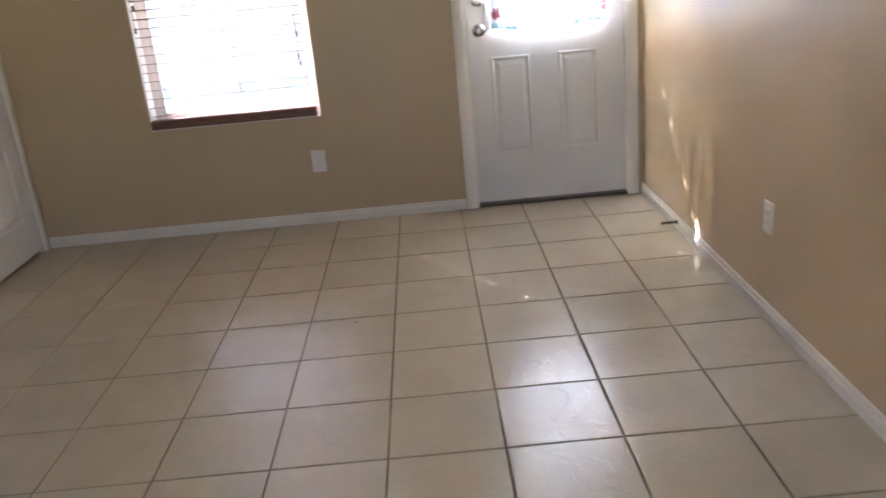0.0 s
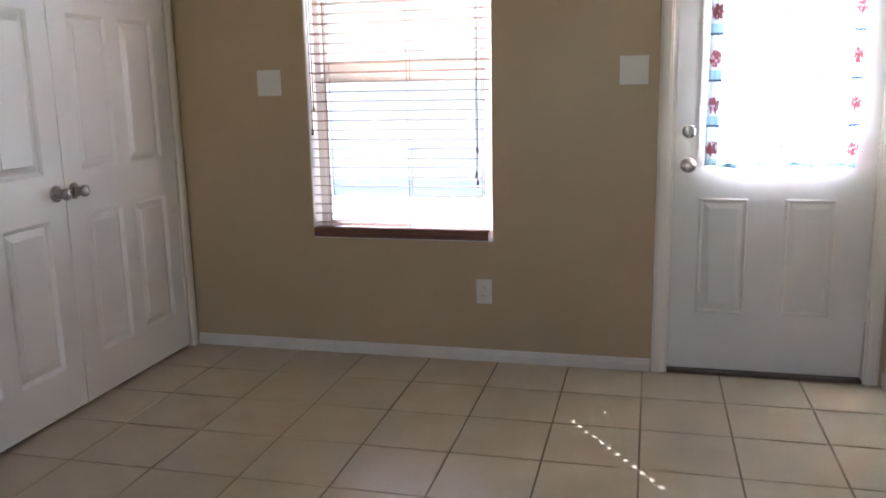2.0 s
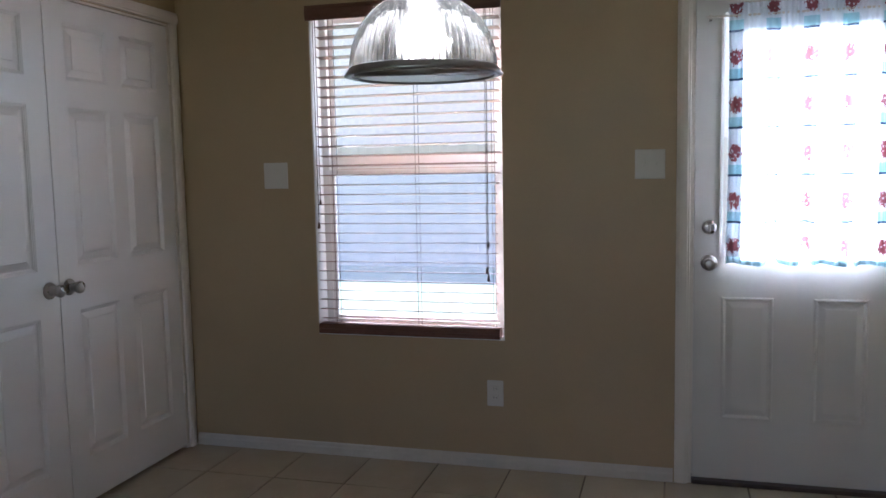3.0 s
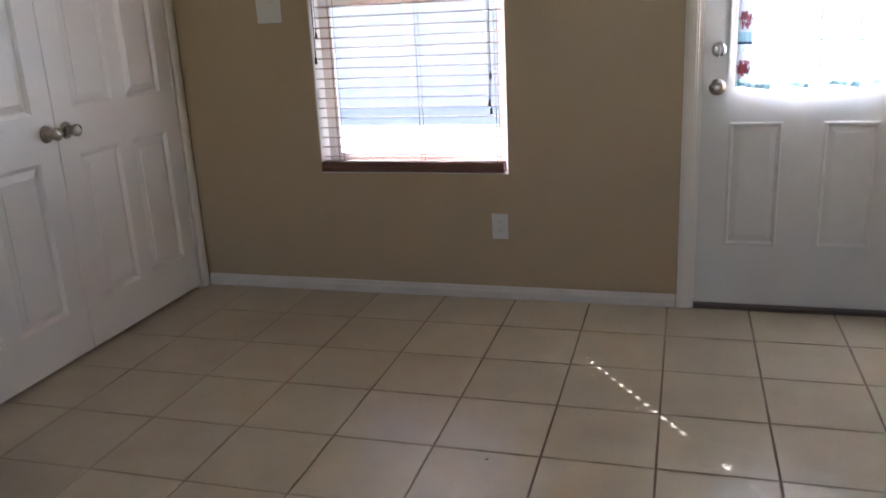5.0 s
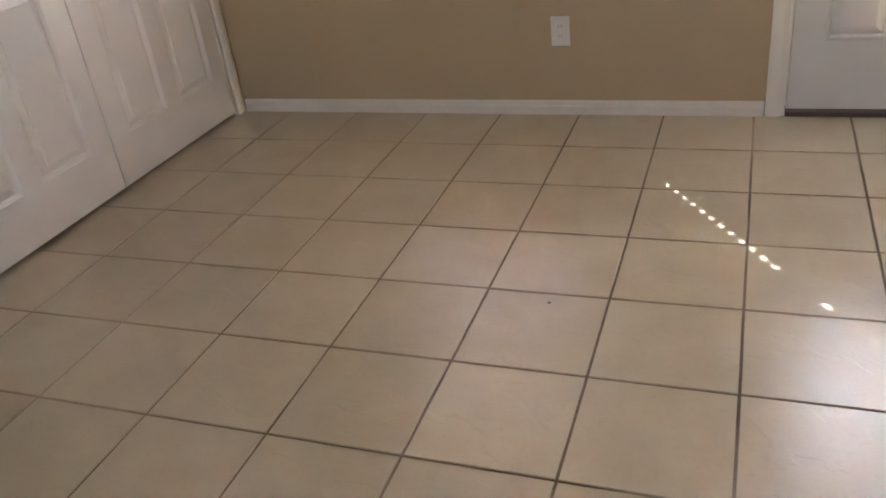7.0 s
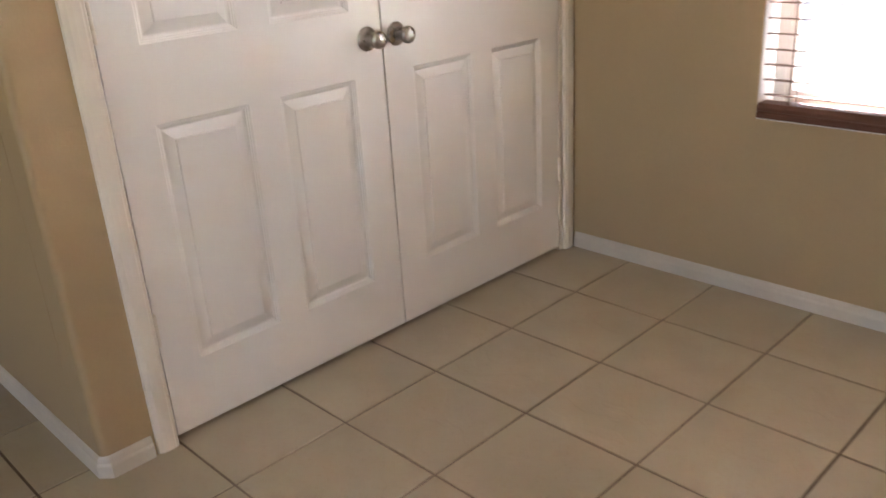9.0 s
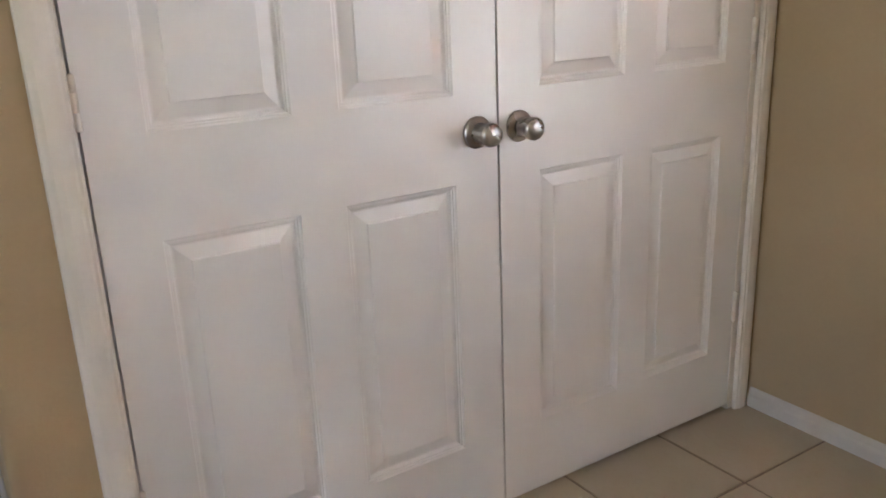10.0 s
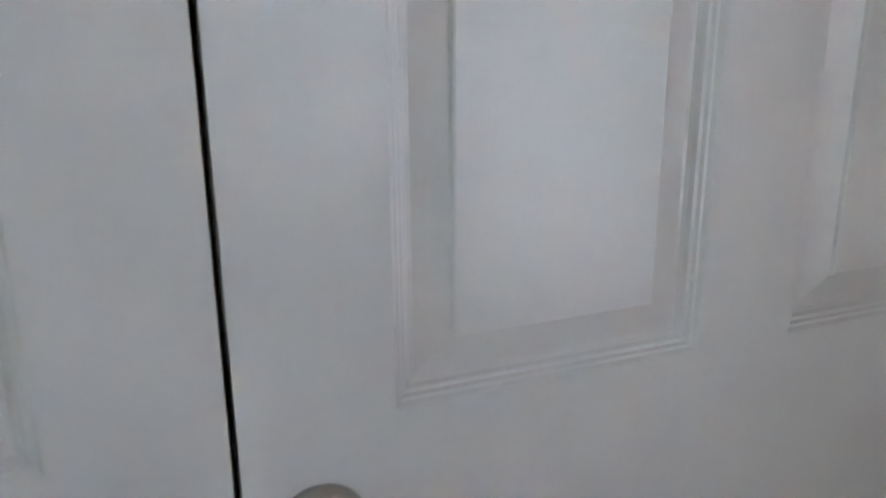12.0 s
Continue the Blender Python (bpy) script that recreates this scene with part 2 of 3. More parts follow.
def curtain_material(ground=(0.825, 0.875, 0.925, 1)):
    """White cotton with rows of red fruit, teal bars and thin navy lines; light comes through it."""
    m = bpy.data.materials.new("printed_cotton")
    m.use_nodes = True
    n, l = m.node_tree.nodes, m.node_tree.links

    def math_node(op, a, b=None):
        k = n.new("ShaderNodeMath")
        k.operation = op
        for i, v in enumerate((a, b)):
            if v is None:
                continue
            if isinstance(v, (int, float)):
                k.inputs[i].default_value = v
            else:
                l.new(v, k.inputs[i])
        return k.outputs[0]

    uv = n.new("ShaderNodeTexCoord")
    sep = n.new("ShaderNodeSeparateXYZ")
    l.new(uv.outputs["UV"], sep.inputs[0])
    u, v = sep.outputs[0], sep.outputs[1]
    row = math_node("FRACT", math_node("ADD", math_node("DIVIDE", v, 0.190), 0.20))
    col = math_node("FRACT", math_node("ADD", math_node("DIVIDE", u, 0.2235), 0.3166))
    noise_t = n.new("ShaderNodeTexNoise")
    noise_t.inputs["Scale"].default_value, noise_t.inputs["Detail"].default_value = 60, 3
    l.new(uv.outputs["UV"], noise_t.inputs["Vector"])
    wob = math_node("MULTIPLY", math_node("SUBTRACT", noise_t.outputs["Fac"], 0.5), 0.34)
    dx = math_node("SUBTRACT", col, 0.5)
    dz = math_node("SUBTRACT", row, 0.62)
    dist = math_node("SQRT", math_node("ADD", math_node("MULTIPLY", dx, dx), math_node("MULTIPLY", dz, dz)))
    fruit = math_node("LESS_THAN", math_node("ADD", dist, wob), 0.165)
    seeds = n.new("ShaderNodeTexVoronoi")
    seeds.inputs["Scale"].default_value = 62.0
    l.new(uv.outputs["UV"], seeds.inputs["Vector"])
    red = math_node("MULTIPLY", fruit, math_node("GREATER_THAN", seeds.outputs["Distance"], 0.30))
    near = math_node("LESS_THAN", math_node("ABSOLUTE", dx), 0.20)
    line = math_node("MULTIPLY", near, math_node("LESS_THAN", math_node("ABSOLUTE", math_node("SUBTRACT", row, 0.15)), 0.024))
    teal = math_node("MULTIPLY", near, math_node("LESS_THAN", math_node("ABSOLUTE", math_node("SUBTRACT", row, 0.27)), 0.10))

    def over(base, colour, fac):
        k = n.new("ShaderNodeMix")
        k.data_type = "RGBA"
        l.new(fac, k.inputs[0])
        if isinstance(base, tuple):
            k.inputs[6].default_value = base
        else:
            l.new(base, k.inputs[6])
        k.inputs[7].default_value = colour
        return k.outputs[2]

    c = over(ground, (0.45, 0.68, 0.74, 1), teal)
    c = over(c, (0.06, 0.10, 0.18, 1), line)
    c = over(c, (0.34, 0.11, 0.13, 1), red)
    dif, tra, mix = n.new("ShaderNodeBsdfDiffuse"), n.new("ShaderNodeBsdfTranslucent"), n.new("ShaderNodeMixShader")
    l.new(c, dif.inputs["Color"])
    # the thin dye lets most of the light through
    pale = n.new("ShaderNodeMix")
    pale.data_type = "RGBA"
    pale.inputs[0].default_value, pale.inputs[7].default_value = 0.10, (0.85, 0.88, 0.92, 1)
    l.new(c, pale.inputs[6])
    l.new(pale.outputs[2], tra.inputs["Color"])
    mix.inputs[0].default_value = 0.29
    l.new(dif.outputs[0], mix.inputs[1])
    l.new(tra.outputs[0], mix.inputs[2])
    # open weave: some light goes straight through
    gap, weave = n.new("ShaderNodeBsdfTransparent"), n.new("ShaderNodeMixShader")
    # upright strips of opener weave, added to throw sun streaks on the side wall
    stretch, strips, open_ = n.new("ShaderNodeMapping"), n.new("ShaderNodeTexNoise"), n.new("ShaderNodeMapRange")
    stretch.inputs["Scale"].default_value = (26.0, 1.6, 1.0)
    strips.inputs["Scale"].default_value, strips.inputs["Detail"].default_value = 1.0, 2
    l.new(uv.outputs["UV"], stretch.inputs["Vector"])
    l.new(stretch.outputs[0], strips.inputs["Vector"])
    open_.inputs[1].default_value, open_.inputs[2].default_value = 0.48, 0.70
    open_.inputs[3].default_value, open_.inputs[4].default_value = 0.004, 0.055
    l.new(strips.outputs["Fac"], open_.inputs[0])
    l.new(open_.outputs[0], weave.inputs[0])
    l.new(mix.outputs[0], weave.inputs[1])
    l.new(gap.outputs[0], weave.inputs[2])
    l.new(weave.outputs[0], n["Material Output"].inputs["Surface"])
    return m


CURTAIN = curtain_material()
HEM = curtain_material((0.30, 0.50, 0.55, 1))


# ---- helpers for building ----
def part(name, bm, mat, parent=None, label="", smooth=False):
    me = bpy.data.meshes.new(name)
    bmesh.ops.recalc_face_normals(bm, faces=bm.faces)
    bm.to_mesh(me)
    bm.free()
    me.materials.append(mat)
    if smooth:
        for p in me.polygons:
            p.use_smooth = True
    ob = new(name, me)
    if parent:
        ob.parent = parent
    if label:
        tagged(ob, label)
    return ob


def add_box(bm, lo, hi):
    v = [bm.verts.new((x, y, z)) for x in (lo[0], hi[0]) for y in (lo[1], hi[1]) for z in (lo[2], hi[2])]
    for q in ((0, 1, 3, 2), (4, 6, 7, 5), (0, 4, 5, 1), (2, 3, 7, 6), (0, 2, 6, 4), (1, 5, 7, 3)):
        bm.faces.new([v[i] for i in q])
    return v


def box(lo, hi, bevel=0.0, seg=2):
    bm = bmesh.new()
    add_box(bm, lo, hi)
    if bevel:
        bmesh.ops.bevel(bm, geom=bm.edges[:], offset=bevel, segments=seg, affect="EDGES", profile=0.5)
    return bm


def boxes(*pairs):
    bm = bmesh.new()
    for lo, hi in pairs:
        add_box(bm, lo, hi)
    return bm


def lathe(profile, segments=40, at=(0, 0, 0), axis="z"):
    """Turned shape from (radius, height) pairs."""
    bm = bmesh.new()
    rings = []
    for r, h in profile:
        ring = []
        for k in range(segments):
            a = 2 * math.pi * k / segments
            c, s = r * math.cos(a), r * math.sin(a)
            p = {"z": (c, s, h), "x": (h, c, s), "y": (c, -h, s)}[axis]
            ring.append(bm.verts.new((p[0] + at[0], p[1] + at[1], p[2] + at[2])))
        rings.append(ring)
    for a, b in zip(rings, rings[1:]):
        for k in range(segments):
            bm.faces.new((a[k], a[(k + 1) % segments], b[(k + 1) % segments], b[k]))
    for ring in (rings[0], rings[-1]):
        bm.faces.new(ring)
    bmesh.ops.remove_doubles(bm, verts=bm.verts[:], dist=1e-6)
    return bm


def extrude_profile(profile, a, b, out, up=(0, 0, 1)):
    """Moulding: (out, up) pairs swept from a to b."""
    bm = bmesh.new()
    a, b, out, up = Vector(a), Vector(b), Vector(out), Vector(up)
    ends = [[bm.verts.new(p + out * o + up * h) for o, h in profile] for p in (a, b)]
    k = len(profile)
    for i in range(k):
        bm.faces.new((ends[0][i], ends[0][(i + 1) % k], ends[1][(i + 1) % k], ends[1][i]))
    for e in ends:
        bm.faces.new(e)
    return bm


def empty(name, at=(0, 0, 0)):
    ob = new(name)
    ob.empty_display_size = 0.05
    ob.location = at
    return ob


# ---- large structure ----
P = 0.337                      # tile pitch
YN, XE, XW = 0.004, 1.018, -2.286   # faces of the north, east and closet walls
YE = -1.882                    # end of the closet wall
H, YS, XH = 2.44, -7.0, -3.192
WX0, WX1, WZ0, WZ1 = -1.595, -0.695, 0.585, 2.105    # window opening
LINER = 0.003                                        # thin white facing round the window opening
DX0, DX1, DZ = 0.088, 0.945, 2.062                   # back door opening
T = 0.15

tagged(part("wall_north", boxes(
    ((XH, YN, -0.2), (WX0, YN + T, H)), ((WX0, YN, -0.2), (WX1, YN + T, WZ0)), ((WX0, YN, WZ1), (WX1, YN + T, H)),
    ((WX1, YN, -0.2), (DX0, YN + T, H)), ((DX0, YN, -0.2), (DX1, YN + T, -0.0005)), ((DX0, YN, DZ), (DX1, YN + T, H)), ((DX1, YN, -0.2), (XE + T, YN + T, H))), WALL),
    "tan painted drywall wall with window and back door", "wall", kind="structure")
tagged(part("wall_east", box((XE, YS - T, 0), (XE + T, YN, H)), WALL), "tan painted drywall side wall", "wall", kind="structure")

CY0, CY1, CZ = -1.696, -0.044, 2.062     # closet door opening
wall_bm = boxes(((XW - 0.11, CY1, 0), (XW, YN, H)), ((XW - 0.11, CY0, CZ), (XW, CY1, H)))
# the stub at the end of the wall, with a rounded corner bead
r = 0.022
outline = [(XW - 0.11, CY0), (XW, CY0)] + [(XW - r + r * math.cos(a), YE + r - r * math.sin(a)) for a in [radians(11.25 * k) for k in range(9)]] + [(XW - 0.11, YE)]
low, top = [wall_bm.verts.new((x, y, 0)) for x, y in outline], [wall_bm.verts.new((x, y, H)) for x, y in outline]
for k in range(len(outline)):
    j = (k + 1) % len(outline)
    wall_bm.faces.new((low[k], low[j], top[j], top[k]))
wall_bm.faces.new(low)
wall_bm.faces.new(top)
tagged(part("wall_west", wall_bm, WALL), "tan painted closet wall with rounded corner", "wall", kind="structure")
tagged(part("wall_hall", box((XH, YE, 0), (XW - 0.112, YE + 0.11, H)), WALL), "tan painted hallway wall", "wall", kind="structure")
tagged(part("wall_closet_back", box((-3.06, YE + 0.112, 0), (-2.96, YN, H)), WALL), "tan painted closet back wall", "wall", kind="structure")
tagged(part("wall_far_west", box((XH - T, YS - T, -0.2), (XH, YN + T, H)), WALL), "tan painted far hallway wall", "wall", kind="structure")
# rear wall is out of view; its openings are assumed, to suit the fill lamps
tagged(part("wall_south", boxes(((XH, YS - T, 0), (XE, YS, 0.7)), ((XH, YS - T, 2.2), (XE, YS, H)), ((XH, YS - T, 0.7), (-1.9, YS, 2.2)),
            ((-0.9, YS - T, 0.7), (-0.6, YS, 2.2)), ((0.4, YS - T, 0.7), (XE, YS, 2.2))), WALL), "unseen tan rear wall with assumed window openings", "wall", kind="structure")
tagged(part("ceiling", box((XH - T, YS - T, H), (XE + T, YN + T, H + 0.15)), CEIL), "off-white textured ceiling", "ceiling", kind="structure")
# unseen eave, added; its depth sets how high the sun reaches on the curtain
tagged(part("unseen_eave", boxes(((-8, YN + T, 2.47), (5, 0.45, 2.62)), ((-8, 0.45, 2.42), (5, 0.48, 2.66))), TRIM), "unseen white eave added over the back wall", "roof", kind="structure")

BASE = [(0, 0), (0.013, 0), (0.013, 0.032), (0.0118, 0.036), (0.0085, 0.041), (0.0082, 0.044), (0.0062, 0.052), (0.003, 0.057), (0, 0.058)]


def baseboard(a, b, out):
    tagged(part("baseboard", extrude_profile(BASE, a, b, out), BOARD), "white painted moulded wooden baseboard", "baseboard", kind="structure")


baseboard((XW + 0.017, YN, 0), (0.033, YN, 0), (0, -1, 0))
baseboard((XE, -0.002, 0), (XE, YS, 0), (-1, 0, 0))
baseboard((XW, -1.757, 0), (XW, YE + 0.014, 0), (1, 0, 0))
baseboard((XW - 0.014, YE, 0), (XH + 0.017, YE, 0), (0, -1, 0))
baseboard((XH, YE - 0.001, 0), (XH, YS, 0), (1, 0, 0))
# short mitred piece round the corner bead
corner = bmesh.new()
ends = []
for ax, ay, ox, oy in ((XW, YE + 0.014, 1.0, 0.0), (XW - 0.014, YE, 0.0, -1.0)):
    ends.append([corner.verts.new((ax + ox * o, ay + oy * o, h)) for o, h in BASE])
for k in range(len(BASE)):
    j = (k + 1) % len(BASE)
    corner.faces.new((ends[0][k], ends[0][j], ends[1][j], ends[1][k]))
tagged(part("baseboard", corner, BOARD), "white mitred baseboard piece round wall corner", "baseboard", kind="structure")
baseboard((XE - 0.012, YN, 0), (XE, YN, 0), (0, -1, 0))

CASING = [(0, 0), (0.009, 0), (0.0125, 0.003), (0.0125, 0.008), (0.0155, 0.013), (0.016, 0.03), (0.0145, 0.042), (0.011, 0.049), (0.009, 0.054), (0, 0.056)]


def casing(parent, x0, x1, z1, origin, along, out):
    """Door casing of two legs and a head. along: direction across the door; out: away from the wall."""
    o, al, ou = Vector(origin), Vector(along), Vector(out)
    part("casing_leg", extrude_profile(CASING, o + al * x0, o + al * x0 + Vector((0, 0, z1)), ou, -al), TRIM, parent)
    part("casing_leg", extrude_profile(CASING, o + al * x1, o + al * x1 + Vector((0, 0, z1)), ou, al), TRIM, parent)
    part("casing_head", extrude_profile(CASING, o + al * (x0 - 0.056) + Vector((0, 0, z1)), o + al * (x1 + 0.056) + Vector((0, 0, z1)), ou, (0, 0, 1)), TRIM, parent)


# ---- doors ----
RAISED = [(0.0, 0.0), (0.0030, 0.0030), (0.0055, 0.0034), (0.0070, 0.0064), (0.0100, 0.0070), (0.0120, 0.0105), (0.0150, 0.0124), (0.0180, 0.0126),
          (0.0435, 0.0050), (0.0445, 0.0016), (0.0460, 0.0008)]


def panel_leaf(width, height, thick, panels, profile, holes=()):
    """Moulded door leaf in the x-z plane, face at y = 0 looking to -y, with raised panels and glazed holes as (x0, z0, x1, z1)."""
    bm = bmesh.new()
    rects = list(panels) + list(holes)
    xs = sorted({0, width, *[q[0] for q in rects], *[q[2] for q in rects]})
    zs = sorted({0, height, *[q[1] for q in rects], *[q[3] for q in rects]})

    def inside(x, z, group):
        return any(q[0] < x < q[2] and q[1] < z < q[3] for q in group)

    for xa, xb in zip(xs, xs[1:]):
        for za, zb in zip(zs, zs[1:]):
            mx, mz = (xa + xb) / 2, (za + zb) / 2
            if not inside(mx, mz, rects):
                bm.faces.new([bm.verts.new((x, 0, z)) for x, z in ((xa, za), (xb, za), (xb, zb), (xa, zb))])
            if not inside(mx, mz, holes):
                bm.faces.new([bm.verts.new((x, thick, z)) for x, z in ((xa, za), (xa, zb), (xb, zb), (xb, za))])
    for q in panels:
        rings = [[bm.verts.new((x, d, z)) for x, z in ((q[0] + o, q[1] + o), (q[2] - o, q[1] + o), (q[2] - o, q[3] - o), (q[0] + o, q[3] - o))] for o, d in profile]
        for a, b in zip(rings, rings[1:]):
            for k in range(4):
                bm.faces.new((a[k], a[(k + 1) % 4], b[(k + 1) % 4], b[k]))
        bm.faces.new(rings[-1])
    for q in [(0, 0, width, height), *holes]:
        ring = [[bm.verts.new((x, y, z)) for x, z in ((q[0], q[1]), (q[2], q[1]), (q[2], q[3]), (q[0], q[3]))] for y in (0, thick)]
        for k in range(4):
            bm.faces.new((ring[0][k], ring[0][(k + 1) % 4], ring[1][(k + 1) % 4], ring[1][k]))
    bmesh.ops.remove_doubles(bm, verts=bm.verts[:], dist=1e-5)
    return bm


def knob(parent, at, axis, mark=True):
    """Satin nickel knob with a domed rose; it stands out along the axis."""
    k = part("knob", lathe([(0.0, 0.012), (0.0215, 0.012), (0.0198, 0.018), (0.0190, 0.024), (0.0196, 0.031), (0.0215, 0.038), (0.0236, 0.044), (0.0246, 0.049), (0.0246, 0.053),
                            (0.0232, 0.058), (0.0188, 0.0620), (0.011, 0.0642), (0.0, 0.0650)], 40, at, axis), NICKEL, parent, "satin nickel round door knob", True)
    part("rose", lathe([(0.0, 0.0), (0.0335, 0.0), (0.0338, 0.003), (0.0328, 0.0055), (0.0300, 0.0085), (0.025, 0.0115), (0.020, 0.0140), (0.0165, 0.0160), (0.0, 0.0160)], 40, at, axis), NICKEL, k, "", True)
    if mark:
        d = (0.0105, -0.0195, -0.002) if axis == "x" else (-0.02, -0.011, 0)
        part("release_hole", lathe([(0, 0), (0.0035, 0), (0.0035, 0.0055), (0, 0.0055)], 12, (at[0] + d[0], at[1] + d[1], at[2] + d[2]), axis), SLOT, k)


def hinge(parent, at, z):
    part("hinge", lathe([(0.0, 0.0), (0.004, 0.001), (0.0062, 0.003), (0.0062, 0.030), (0.0056, 0.0305), (0.0062, 0.031), (0.0062, 0.061), (0.0056, 0.0615), (0.0062, 0.062), (0.0062, 0.087), (0.004, 0.090), (0.0, 0.091)],
                        12, (at[0], at[1], z), "z"), TRIM, parent, "white painted hinge knuckle", True)


SIX = [(a, b, a + 0.252, c) for b, c in ((0.187, 0.799), (0.981, 1.611), (1.719, 1.941)) for a in (0.099, 0.443)]
LEAF_X = -2.290
TO_WEST = Matrix.Rotation(radians(90), 4, "Z")      # x-z plane leaf onto the closet wall, face to +x


def closet_leaf(name, y0, knob_y, hinge_y, word):
    door = empty(name, (LEAF_X, y0, 0.017))
    rects = [(0.802 - c, b, 0.802 - a, d) for a, b, c, d in SIX] if knob_y - y0 < 0.4 else SIX    # hinge stile narrower than lock stile
    bm = panel_leaf(0.802, 2.030, 0.035, rects, RAISED)
    bm.transform(TO_WEST)
    part("leaf", bm, WHITE, door)
    knob(door, (0, knob_y - y0, 0.902), "x")
    for z in (0.262, 0.995, 1.76):
        hinge(door, (0.004, hinge_y - y0, 0), z)
    tagged(door, "white six-panel moulded closet door, closed, " + word, "door", "closet double doors", "structure")
    return door


closet_leaf("door_2", -1.6840, -0.934, -1.6855, "with satin nickel knob")
closet_leaf("door_3", -0.8766, -0.826, -0.075, "meeting its twin leaf")

frame_2 = empty("closet_door_frame", (0, 0, 0))
part("jamb", box((XW - 0.112, CY0 - 0.001, 0), (XW - 0.004, CY0 + 0.008, CZ)), TRIM, frame_2)
part("jamb", box((XW - 0.112, CY1 - 0.028, 0), (XW - 0.004, CY1 + 0.001, CZ)), TRIM, frame_2)
part("head_jamb", box((XW - 0.112, CY0 + 0.008, CZ - 0.010), (XW - 0.004, CY1 - 0.028, CZ + 0.001)), TRIM, frame_2)
casing(frame_2, CY0 + 0.004, CY1 - 0.012, CZ + 0.004, (XW, 0, 0), (0, 1, 0), (1, 0, 0))
tagged(frame_2, "white painted door casing round the closet opening", "door frame", kind="structure")

# back door
LX, LY, LZ = 0.1105, 0.022, 0.022
door = empty("door_1", (LX, LY, LZ))
lite = (0.102, 0.972, 0.713, 1.945)
STEEL = [(0.0, 0.0), (0.003, -0.0030), (0.008, -0.0034), (0.013, 0.0010), (0.017, 0.0075), (0.022, 0.0078), (0.042, 0.0022), (0.045, 0.0016)]
part("leaf", panel_leaf(0.815, 2.03, 0.044, [(0.112, 0.262, 0.316, 0.782), (0.468, 0.262, 0.672, 0.782)], STEEL, [lite]), STEEL_DOOR, door)
x0, z0, x1, z1 = lite
lf = bmesh.new()
for lo, hi in (((x0 - 0.007, -0.010, z0 - 0.022), (x0 + 0.010, 0.0, z1 + 0.022)), ((x1 - 0.010, -0.010, z0 - 0.022), (x1 + 0.022, 0.0, z1 + 0.022)),
               ((x0 + 0.010, -0.010, z0 - 0.022), (x1 - 0.010, 0.0, z0 + 0.010)), ((x0 + 0.010, -0.010, z1 - 0.010), (x1 - 0.010, 0.0, z1 + 0.022))):
    add_box(lf, lo, hi)
bmesh.ops.bevel(lf, geom=lf.edges[:], offset=0.004, segments=2, affect="EDGES")
part("lite_frame", lf, STEEL_DOOR, door)
pane = part("pane", box((x0 + 0.001, 0.018, z0 + 0.001), (x1 - 0.001, 0.024, z1 - 0.001)), GLASS, door, "clear door glass")
pane.visible_shadow = False
knob(door, (0.060, 0, 0.925), "y", False)
bolt = part("deadbolt", lathe([(0, 0), (0.030, 0), (0.030, 0.004), (0.026, 0.010), (0.018, 0.013), (0, 0.013)], 36, (0.060, 0, 1.073), "y"), NICKEL, door, "satin nickel deadbolt", True)
part("thumb_turn", box((0.055, -0.030, 1.055), (0.065, -0.012, 1.091), 0.004), NICKEL, bolt)
for z in (0.25, 0.98, 1.72):
    hinge(door, (0.8165, -0.004, 0), z)
tagged(door, "white half-glazed steel back door, closed, with curtain", "door", kind="structure")

frame_1 = empty("back_door_frame")
part("jamb", box((DX0 + 0.001, YN - 0.001, 0), (LX - 0.003, YN + T + 0.002, DZ)), TRIM, frame_1)
part("jamb", box((LX + 0.818, YN - 0.001, 0), (DX1 - 0.001, YN + T + 0.002, DZ)), TRIM, frame_1)
part("head_jamb", box((LX - 0.003, YN - 0.001, LZ + 2.034), (LX + 0.818, YN + T + 0.002, DZ - 0.001)), TRIM, frame_1)
part("stop", boxes(((LX - 0.0028, LY + 0.0455, 0.0185), (LX + 0.010, LY + 0.058, DZ - 0.012)), ((LX + 0.806, LY + 0.0455, 0.0185), (LX + 0.8178, LY + 0.058, DZ - 0.012))), TRIM, frame_1)
part("threshold", box((LX - 0.002, YN - 0.012, 0.0), (LX + 0.817, YN + T, 0.018), 0.004), BRONZE, frame_1, "dark bronze metal threshold")
casing(frame_1, DX0 + 0.006, DX1 - 0.008, DZ + 0.004, (0, YN, 0), (1, 0, 0), (0, -1, 0))
tagged(frame_1, "white painted wooden back door frame with casing", "door frame", kind="structure")

# ---- curtain on the door ----
curtain = empty("door_curtain", (0.234, -0.020, 0.938))
CW, CH = 0.604, 1.047


